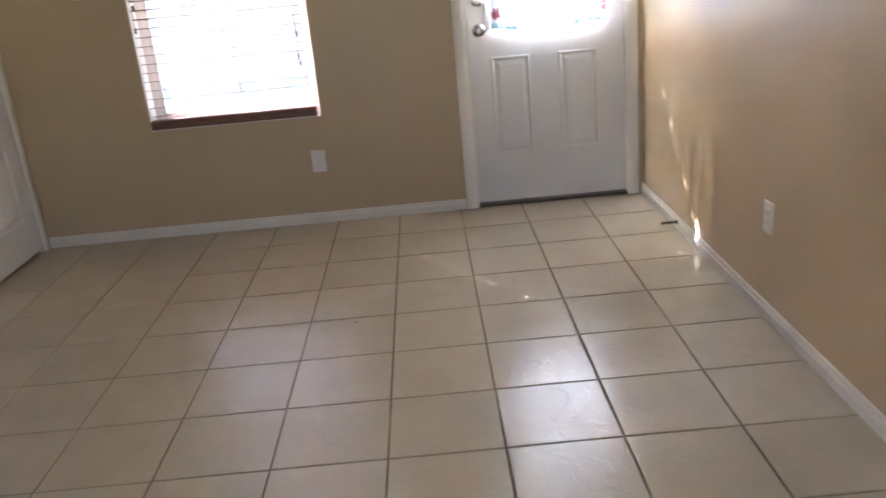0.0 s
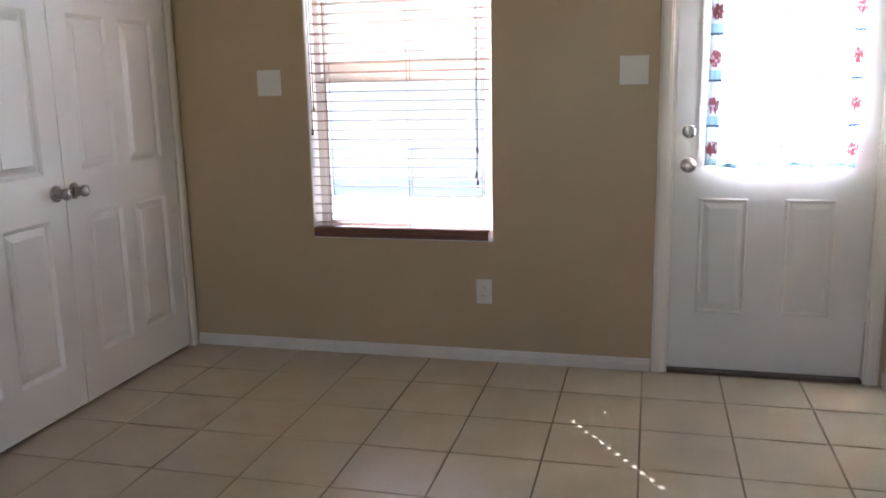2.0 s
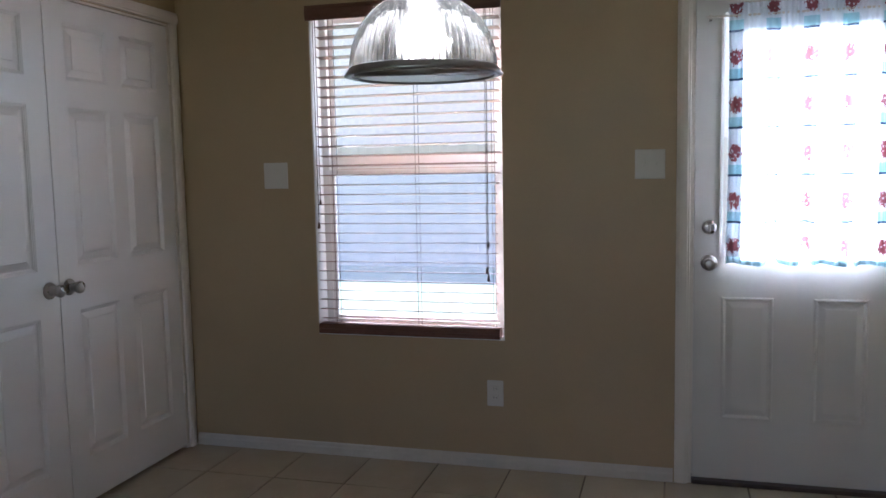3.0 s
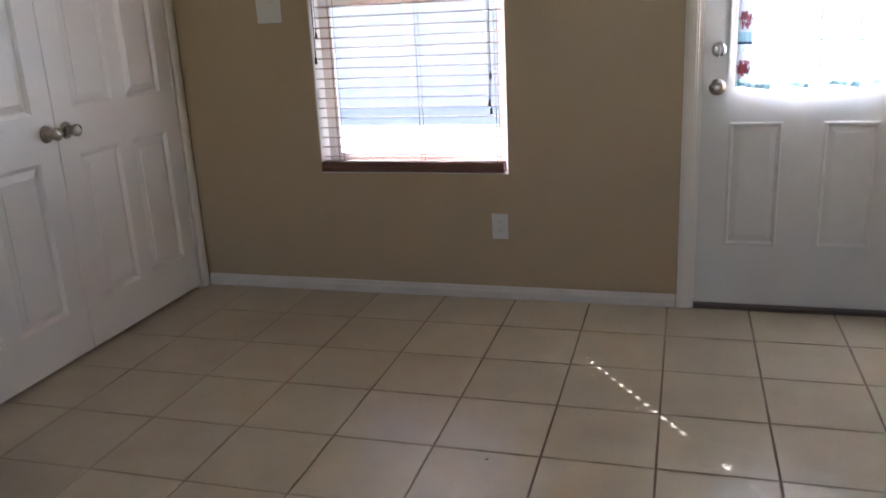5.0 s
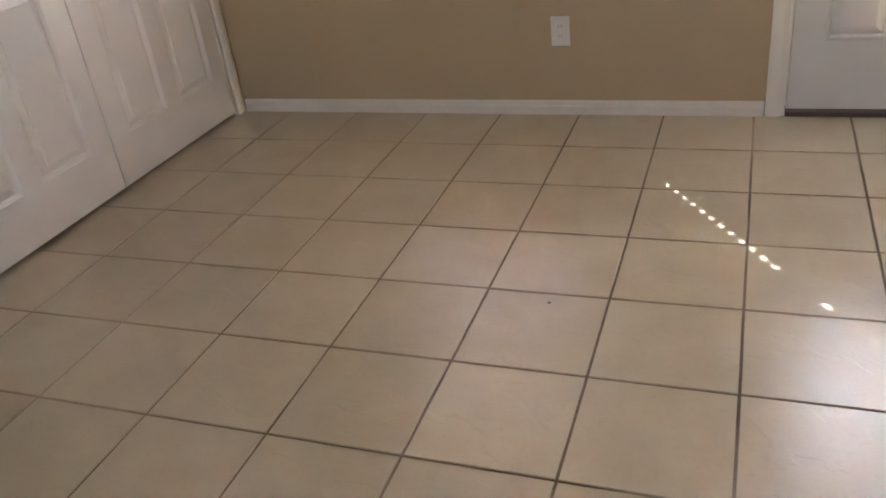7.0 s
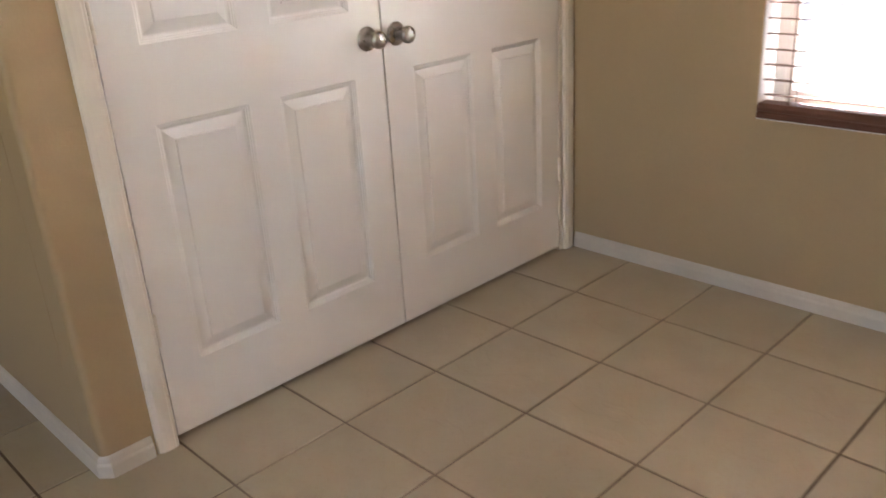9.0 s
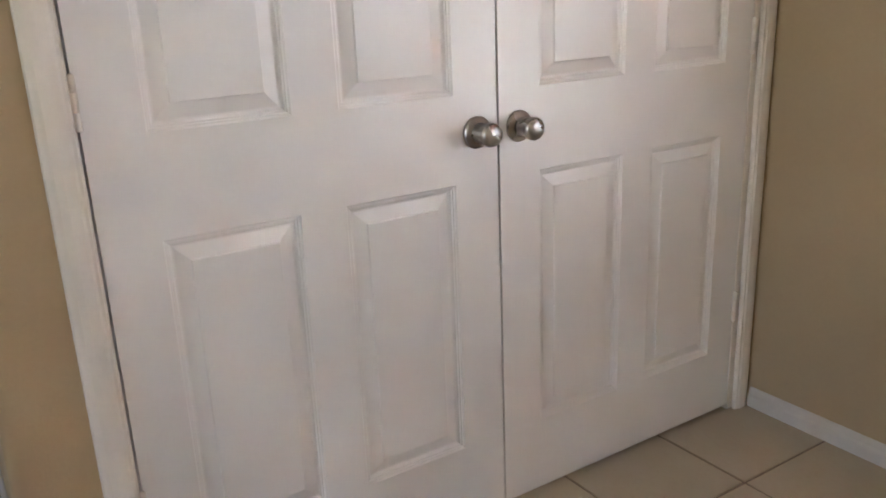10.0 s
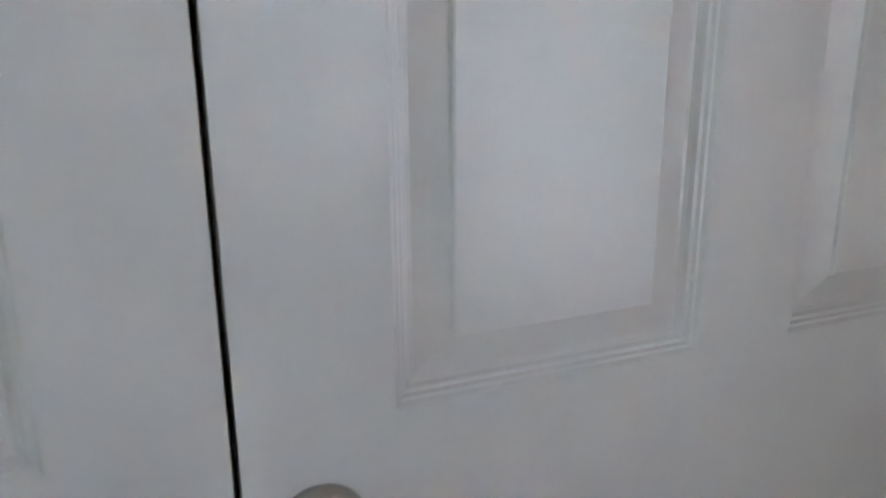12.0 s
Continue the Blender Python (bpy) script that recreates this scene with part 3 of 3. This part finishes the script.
def cloth(s0=0.0, s1=1.0, t0=0.0, t1=1.0, front=0.0):
    """The gathered cloth, or the doubled hem of a stretch of it, a little in front."""
    bm = bmesh.new()
    uvl = bm.loops.layers.uv.new("UVMap")
    nu, nv = max(8, round(150 * (s1 - s0))), max(4, round(60 * (t1 - t0)))
    grid, us = [], []
    for i in range(nu + 1):
        s = s0 + (s1 - s0) * i / nu
        col = []
        gather = 0.012 * math.sin(2 * math.pi * s * 7.3 + 0.8 * math.sin(9 * s)) + 0.005 * math.sin(2 * math.pi * s * 17 + 1.3)
        edge = 1.0 + 0.5 * (abs(s - 0.5) > 0.42)
        for j in range(nv + 1):
            t = t0 + (t1 - t0) * j / nv
            pinch = 1 - 0.75 * max(0.0, 1 - abs(t - 0.955) / 0.03)
            head = 0.006 * math.sin(2 * math.pi * s * 34) * max(0.0, (t - 0.86) / 0.14)
            hem = 0.009 + 0.006 * math.sin(2 * math.pi * s * 3.6 + 0.6)
            for cx, rise, wide in ((0.285, 0.095, 0.022), (0.49, 0.080, 0.022), (0.765, 0.055, 0.012)):
                hem += rise * math.exp(-((s - cx) / wide) ** 2)
            z = CH * t + hem * (1 - t) ** 14
            narrow = 1 - 0.012 * math.sin(math.pi * t)
            col.append(bm.verts.new(((s - 0.5) * CW * narrow + CW / 2, -0.012 + gather * edge * pinch * (1.15 - 0.4 * t) + head - front, z)))
        us.append(0.975 * s)
        grid.append(col)
    for i in range(nu):
        for j in range(nv):
            f = bm.faces.new((grid[i][j], grid[i + 1][j], grid[i + 1][j + 1], grid[i][j + 1]))
            for loop, (a, b) in zip(f.loops, ((i, j), (i + 1, j), (i + 1, j + 1), (i, j + 1))):
                loop[uvl].uv = (us[a], (t0 + (t1 - t0) * b / nv) * CH)
    return bm


part("cloth", cloth(), CURTAIN, curtain, "white cotton printed in red, teal and navy", True)
for span in ((0.0, 0.085, 0.03, 0.9), (0.915, 1.0, 0.03, 0.9)):
    part("hem", cloth(*span, front=0.0035), CURTAIN, curtain, "doubled stitched hem", True)
part("bottom_hem", cloth(0.0, 1.0, 0.0, 0.020, 0.0035), HEM, curtain, "doubled hem with teal border", True)
part("header", cloth(0.0, 1.0, 0.905, 1.0, 0.004), CURTAIN, curtain, "gathered double header with rod pocket", True)
rod = part("rod", lathe([(0, -0.085), (0.004, -0.085), (0.0045, -0.08), (0.0045, 0.685), (0.004, 0.69), (0, 0.69)], 12, (0, -0.012, 1.000), "x"), TRIM, curtain, "thin white sash rod", True)
for x in (-0.070, 0.672):
    part("bracket", box((x - 0.006, -0.016, 0.990), (x + 0.006, 0.022, 1.010), 0.002), TRIM, rod)
tagged(curtain, "sheer white cafe curtain with red, teal and navy print", "curtain")

# ---- window and blind ----
win = empty("window_1", ((WX0 + WX1) / 2, YN + 0.11, WZ0))
hw, hh = (WX1 - WX0) / 2, WZ1 - WZ0
MEET = 0.775
part("window_frame", boxes(((-hw, 0, 0), (-hw + 0.035, 0.045, hh)), ((hw - 0.035, 0, 0), (hw, 0.045, hh)), ((-hw + 0.035, 0, 0), (hw - 0.035, 0.045, 0.04)), ((-hw + 0.035, 0, hh - 0.035), (hw - 0.035, 0.045, hh))), VINYL, win)
part("lower_sash", boxes(((-hw + 0.035, 0.004, 0.04), (-hw + 0.058, 0.026, MEET)), ((hw - 0.058, 0.004, 0.04), (hw - 0.035, 0.026, MEET)), ((-hw + 0.058, 0.004, 0.04), (hw - 0.058, 0.026, 0.075)), ((-hw + 0.058, 0.004, MEET - 0.03), (hw - 0.058, 0.026, MEET))), VINYL, win)
part("upper_sash", boxes(((-hw + 0.035, 0.027, MEET - 0.03), (-hw + 0.060, 0.044, hh - 0.035)), ((hw - 0.060, 0.027, MEET - 0.03), (hw - 0.035, 0.044, hh - 0.035)), ((-hw + 0.060, 0.027, MEET + 0.004), (hw - 0.060, 0.044, MEET + 0.060)), ((-hw + 0.060, 0.027, hh - 0.06), (hw - 0.060, 0.044, hh - 0.035))), VINYL, win)
for lo, hi in (((-hw + 0.059, 0.012, 0.076), (hw - 0.059, 0.017, MEET - 0.031)), ((-hw + 0.061, 0.034, MEET + 0.061), (hw - 0.061, 0.039, hh - 0.061))):
    pane = part("pane", box(lo, hi), GLASS, win, "clear window glass")
    pane.visible_shadow = False
part("insect_screen", box((-hw + 0.036, 0.0462, 0.02), (hw - 0.036, 0.0472, MEET)), SCREEN, win, "fine grey insect screen")
for lo, hi in (((-hw, -0.102, LINER), (-hw + LINER, -0.0005, hh - LINER)), ((hw - LINER, -0.102, LINER), (hw, -0.0005, hh - LINER)),
               ((-hw, -0.102, 0.0), (hw, -0.0005, LINER)), ((-hw, -0.102, hh - LINER), (hw, -0.0005, hh))):
    part("window_lining", box(lo, hi), VINYL, win, "thin white facing of the window opening")
tagged(win, "white vinyl single-hung window behind wooden blind", "window", kind="structure")

BY = YN + 0.043                       # middle of the blind
blind = empty("window_blind", ((WX0 + WX1) / 2, BY, WZ0 + LINER))
bw = hw - 0.006
VAL = [(0.0, 0.0), (0.006, 0.0), (0.010, 0.008), (0.010, 0.018), (0.013, 0.024), (0.013, 0.046), (0.009, 0.054), (0.012, 0.060), (0.012, 0.066), (0, 0.066)]
part("valance", extrude_profile(VAL, (-hw - 0.012, -0.044, hh - 0.066), (hw + 0.0, -0.044, hh - 0.066), (0, -1, 0)), BROWN, blind, "moulded brown wooden valance")
part("headrail", box((-bw, -0.028, hh - 0.046), (bw, 0.028, hh - 0.007), 0.003), BROWN, blind)
RAIL = [(-0.031, 0.0), (0.031, 0.0), (0.033, 0.004), (0.033, 0.014), (0.030, 0.017), (0.030, 0.021), (0.033, 0.024), (0.033, 0.034), (0.026, 0.046), (-0.026, 0.046), (-0.033, 0.034), (-0.033, 0.004)]
part("bottom_rail", extrude_profile(RAIL, (-hw + 0.002, -0.009, 0.001), (hw - 0.022, -0.009, 0.001), (0, -1, 0)), BROWN, blind, "grooved reddish-brown bottom rail")


SLAT_END = 0.4132                     # the slats stop short of the jamb on the door side


def slat_mesh():
    """Thin crowned slat of 50 mm."""
    bm = bmesh.new()
    ys = [-0.025, -0.0235, -0.012, 0.0, 0.012, 0.0235, 0.025]
    loop = [(y, 0.0016 * (1 - (y / 0.025) ** 2) + (0.0006 if abs(y) > 0.024 else 0.0014)) for y in ys]
    loop += [(y, 0.0016 * (1 - (y / 0.025) ** 2) - (0.0006 if abs(y) > 0.024 else 0.0014)) for y in reversed(ys)]
    ends = [[bm.verts.new((x, y, z)) for y, z in loop] for x in (-bw, SLAT_END)]
    for k in range(len(loop)):
        j = (k + 1) % len(loop)
        bm.faces.new((ends[0][k], ends[0][j], ends[1][j], ends[1][k]))
    for e in ends:
        bm.faces.new(e)
    return bm


PITCH, SLATS, SLAT_TILT = 0.0452, 31, -7.0
# slats, mostly upper, shifted towards the jamb to weaken or shut their sun dots
NEARER = {0: 0.006, 14: 0.012, 15: 0.016, 17: 0.020, 18: 0.0045, 19: 0.004, 20: 0.0045}
first = part("slat", slat_mesh(), SLAT, blind, "thin brown faux-wood slat")
for k in range(SLATS):
    s = first if k == 0 else first.copy()
    if k:
        scene.collection.objects.link(s)
    s.location = (NEARER.get(k, 0.020 if k > 20 else 0.0) + random.uniform(-0.001, 0.001), random.uniform(-0.0008, 0.0008), 0.068 + k * PITCH)
    s.rotation_euler = (radians(SLAT_TILT + random.uniform(-1.0, 1.0)), radians(random.uniform(-0.12, 0.12)), 0)
for x in (-bw + 0.085, 0.045, bw - 0.045):
    for y in (-0.0275, 0.0275):
        part("ladder_cord", box((x - 0.0011, y - 0.0011, 0.04), (x + 0.0011, y + 0.0011, hh - 0.04)), CORD, blind)
TASSEL = [(0, 0), (0.006, 0.001), (0.0068, 0.006), (0.005, 0.020), (0.0028, 0.030), (0, 0.031)]
for x, y, z in ((bw - 0.062, -0.050, 0.265), (bw - 0.068, -0.051, 0.300), (bw - 0.060, -0.052, 0.415), (-bw + 0.018, -0.050, 0.50), (-bw + 0.030, -0.051, 0.61)):
    c = part("pull_cord", box((x - 0.0012, y - 0.0012, z + 0.028), (x + 0.0012, y + 0.0012, hh - 0.05)), CORD, blind)
    part("tassel", lathe(TASSEL, 12, (x, y, z), "z"), CORD, c, "dark wooden cord tassel", True)
tagged(blind, "brown wooden venetian blind, lowered with open slats", "blind")


# ---- plates on the walls ----
def plate(name, centre, width, height, face, label, kind):
    """Plate centred on the wall; face: 'n' looks to -y, 'e' to -x."""
    thing = empty(name, centre)
    turn = Matrix.Identity(4) if face == "n" else Matrix.Rotation(radians(-90), 4, "Z")

    def put(n, bm, mat, parent):
        bm.transform(turn)
        return part(n, bm, mat, parent)

    body = put("plate", box((-width / 2, -0.006, -height / 2), (width / 2, 0, height / 2), 0.0022), PLATE, thing)
    if kind == "outlet":
        for z in (0.020, -0.020):
            r_ = put("receptacle", box((-0.0165, -0.0085, z - 0.0135), (0.0165, -0.005, z + 0.0135), 0.0028), PLATE, body)
            for x, h in ((-0.006, 0.009), (0.006, 0.007)):
                put("slot", box((x - 0.0011, -0.0089, z + 0.002 - h / 2), (x + 0.0011, -0.0078, z + 0.002 + h / 2)), SLOT, r_)
    elif kind == "switch":
        for x in (-0.023, 0.023):
            put("toggle", box((x - 0.005, -0.016, -0.006), (x + 0.005, -0.004, 0.010), 0.002), PLATE, body)
        for x in (-0.023, 0.023):
            for z in (-0.030, 0.030):
                bm = lathe([(0, 0.0055), (0.003, 0.0055), (0.0025, 0.0072), (0, 0.0072)], 10, (x, 0, z), "y")
                put("screw", bm, PLATE, body)
    else:
        for x in (-0.023, 0.023):
            for z in (-0.048, 0.048):
                put("screw", lathe([(0, 0.0055), (0.003, 0.0055), (0.0025, 0.0068), (0, 0.0068)], 10, (x, 0, z), "y"), PLATE, body)
    tagged(thing, label, {"outlet": "outlet", "switch": "light switch", "blank": "wall plate"}[kind], kind="")
    return thing


plate("wall_outlet", (-0.740, YN, 0.345), 0.074, 0.118, "n", "white duplex outlet plate low on tan wall", "outlet")
plate("wall_outlet", (XE, -1.668, 0.372), 0.074, 0.114, "e", "white outlet plate on tan side wall", "outlet")
plate("blank_plate", (-1.785, YN, 1.338), 0.122, 0.122, "n", "white blank double plate beside window", "blank")
plate("light_switch", (-0.069, YN, 1.360), 0.122, 0.122, "n", "white double switch plate beside back door", "switch")

# door stop on the side baseboard
stop = empty("door_stop", (XE - 0.013, -0.655, 0.036))
part("spring", lathe([(0, 0), (0.010, 0), (0.010, -0.004)] + [(0.0055 + 0.0012 * (k % 2), -0.006 - 0.0028 * k) for k in range(20)] + [(0.004, -0.064), (0, -0.064)], 14, (0, 0, 0), "x"), BRONZE, stop, "dark spring", True)
part("tip", lathe([(0, -0.064), (0.0065, -0.064), (0.0065, -0.074), (0.005, -0.076), (0, -0.076)], 14, (0, 0, 0), "x"), SLOT, stop, "dark rubber tip", True)
tagged(stop, "small dark spring door stop on baseboard", "door stop")

# ---- pendant lamp ----
lamp = empty("pendant_lamp", LAMP)


def ribbed_dome():
    bm = bmesh.new()
    n_rib, rows = 72, 14
    rings = []
    for j in range(rows + 1):
        t = j / rows
        a = t * radians(72)
        radius, z = 0.113 * math.cos(a) ** 0.85, 0.012 + 0.108 * math.sin(a) / math.sin(radians(72))
        ring = []
        for k in range(2 * n_rib):
            th = math.pi * k / n_rib
            rr = radius + (0.0014 if k % 2 else -0.0014) * (1 - 0.5 * t)
            ring.append(bm.verts.new((rr * math.cos(th), rr * math.sin(th), z)))
        rings.append(ring)
    m = 2 * n_rib
    for a, b in zip(rings, rings[1:]):
        for k in range(m):
            bm.faces.new((a[k], a[(k + 1) % m], b[(k + 1) % m], b[k]))
    bmesh.ops.solidify(bm, geom=bm.faces[:], thickness=0.003)
    return bm


shade = part("shade", ribbed_dome(), RIBBED, lamp, "clear ribbed prismatic glass dome")
shade.visible_shadow = False
part("rim", lathe([(0.108, 0.003), (0.116, 0.000), (0.123, 0.002), (0.120, 0.006), (0.1165, 0.012), (0.114, 0.014), (0.110, 0.014), (0.108, 0.003)], 64), GALV, lamp, "dull metal rim band", True)
part("cap", lathe([(0.0, 0.165), (0.016, 0.165), (0.020, 0.158), (0.034, 0.150), (0.040, 0.135), (0.041, 0.116), (0.036, 0.112), (0.0, 0.112)], 40), GALV, lamp, "metal cap", True)
part("stem", lathe([(0, 0.165), (0.006, 0.165), (0.006, 0.865), (0, 0.865)], 16), GALV, lamp, "", True)
part("canopy", lathe([(0, 0.865), (0.03, 0.866), (0.055, 0.874), (0.062, 0.885), (0.062, H - LAMP[2]), (0, H - LAMP[2])], 40), GALV, lamp, "", True)
bulb = part("bulb", lathe([(0, 0.034), (0.016, 0.036), (0.030, 0.046), (0.036, 0.060), (0.033, 0.076), (0.022, 0.092), (0.016, 0.104), (0.014, 0.112), (0, 0.112)], 28), BULB_GLOW, lamp, "glowing white bulb", True)
bulb.visible_shadow = False
tagged(lamp, "lit pendant lamp with ribbed glass dome and metal rim", "pendant lamp")

# ---- yard ----
tagged(part("ground", boxes(((-400, -400, -0.35), (400, 800, -0.15))), GRASS), "sunlit mown green lawn", "ground", kind="structure")
tagged(part("patio_slab", box((-3.0, YN + T, -0.25), (3.5, 2.6, -0.06), 0.01), CONCRETE), "pale concrete patio slab", "patio", kind="structure")
FY = 8.4
fence = empty("yard_fence", (0, FY, -0.15))
board = part("board", box((-0.0722, 0, -0.01), (0.0722, 0.016, 1.83), 0.002, 1), WOOD_FENCE, fence)
board.location = (-10.0, 0, 0)
for k in range(1, 122):
    b = board.copy()
    scene.collection.objects.link(b)
    b.location = (-10.0 + k * 0.146, random.uniform(-0.004, 0.004), random.uniform(-0.012, 0.012))
for z in (0.35, 1.0, 1.6):
    part("rail", box((-10.1, 0.017, z - 0.045), (7.8, 0.055, z + 0.045)), WOOD_FENCE, fence)
tagged(fence, "weathered cedar privacy fence across the yard", "fence")

BRICK = material("pale_pink_brick", (0.80, 0.70, 0.66), 0.9, vary=0.14, scale=9, bump=0.2)
SHINGLE = material("brown_shingle", (0.16, 0.12, 0.10), 0.95, vary=0.25, scale=12, bump=0.3)
house = empty("neighbour_house", (-3.0, 16.5, -0.15))
part("wall", box((-10, 0, 0), (11, 9, 5.6)), BRICK, house, "pale pink brick wall")
roof = bmesh.new()
pts = [roof.verts.new(p) for p in ((-10.5, -0.5, 5.55), (11.5, -0.5, 5.55), (11.5, 9.5, 5.55), (-10.5, 9.5, 5.55), (-5.5, 4.5, 8.2), (6.5, 4.5, 8.2))]
for q in ((0, 1, 5, 4), (1, 2, 5), (2, 3, 4, 5), (3, 0, 4), (0, 3, 2, 1)):
    roof.faces.new([pts[i] for i in q])
part("roof", roof, SHINGLE, house, "brown shingle hip roof")
tagged(house, "pale pinkish brick neighbour house behind fence", "house")

# ---- floor ----
floor = part("floor", box((XH, YS - T, -0.2), (XE, YN + 0.0, -0.0036)), GROUT)
tagged(floor, "beige square ceramic tile floor with brown grout", "floor", kind="structure")
JOINT = 0.0070
shapes = {}


def tile_mesh(w, d):
    bm = bmesh.new()
    c = 0.0014
    rings = []
    for inset, z in ((0, -0.006), (0, -0.0012), (c * 0.4, -0.0004), (c, 0.0)):
        rings.append([bm.verts.new((sx * (w / 2 - inset), sy * (d / 2 - inset), z)) for sx, sy in ((-1, -1), (1, -1), (1, 1), (-1, 1))])
    for a, b in zip(rings, rings[1:]):
        for k in range(4):
            bm.faces.new((a[k], a[(k + 1) % 4], b[(k + 1) % 4], b[k]))
    bm.faces.new(rings[-1])
    me = bpy.data.meshes.new("tile")
    bm.to_mesh(me)
    bm.free()
    me.materials.append(TILE)
    return me


def lay(xa, xb, ya, yb):
    w, d = round(xb - xa - JOINT, 4), round(yb - ya - JOINT, 4)
    if w < 0.01 or d < 0.01:      # under the closet wall
        return
    if (w, d) not in shapes:
        shapes[w, d] = tile_mesh(w, d)
    t = new("tile", shapes[w, d])
    t.parent = floor
    t.location = ((xa + xb) / 2, (ya + yb) / 2, random.uniform(-0.0002, 0.0002))
    t.rotation_euler = (radians(random.uniform(-0.08, 0.08)), radians(random.uniform(-0.08, 0.08)), radians(random.uniform(-0.1, 0.1)))


for c in range(-10, 3):
    for rw in range(0, 21):
        xa, xb, ya, yb = c * P, (c + 1) * P, -(rw + 1) * P, -rw * P
        if c < -7:
            yb = min(yb, YE)
        lay(max(xa, XH), xb, ya, yb)

# small brown chip in the glaze
chip = part("glaze_chip", lathe([(0.0, 0.0), (0.006, 0.0), (0.0055, 0.0004), (0.0, 0.0006)], 9, (-0.492, -1.393, 0.0)), SLOT)
tagged(chip, "tiny dark brown chip in floor tile glaze", "chip")
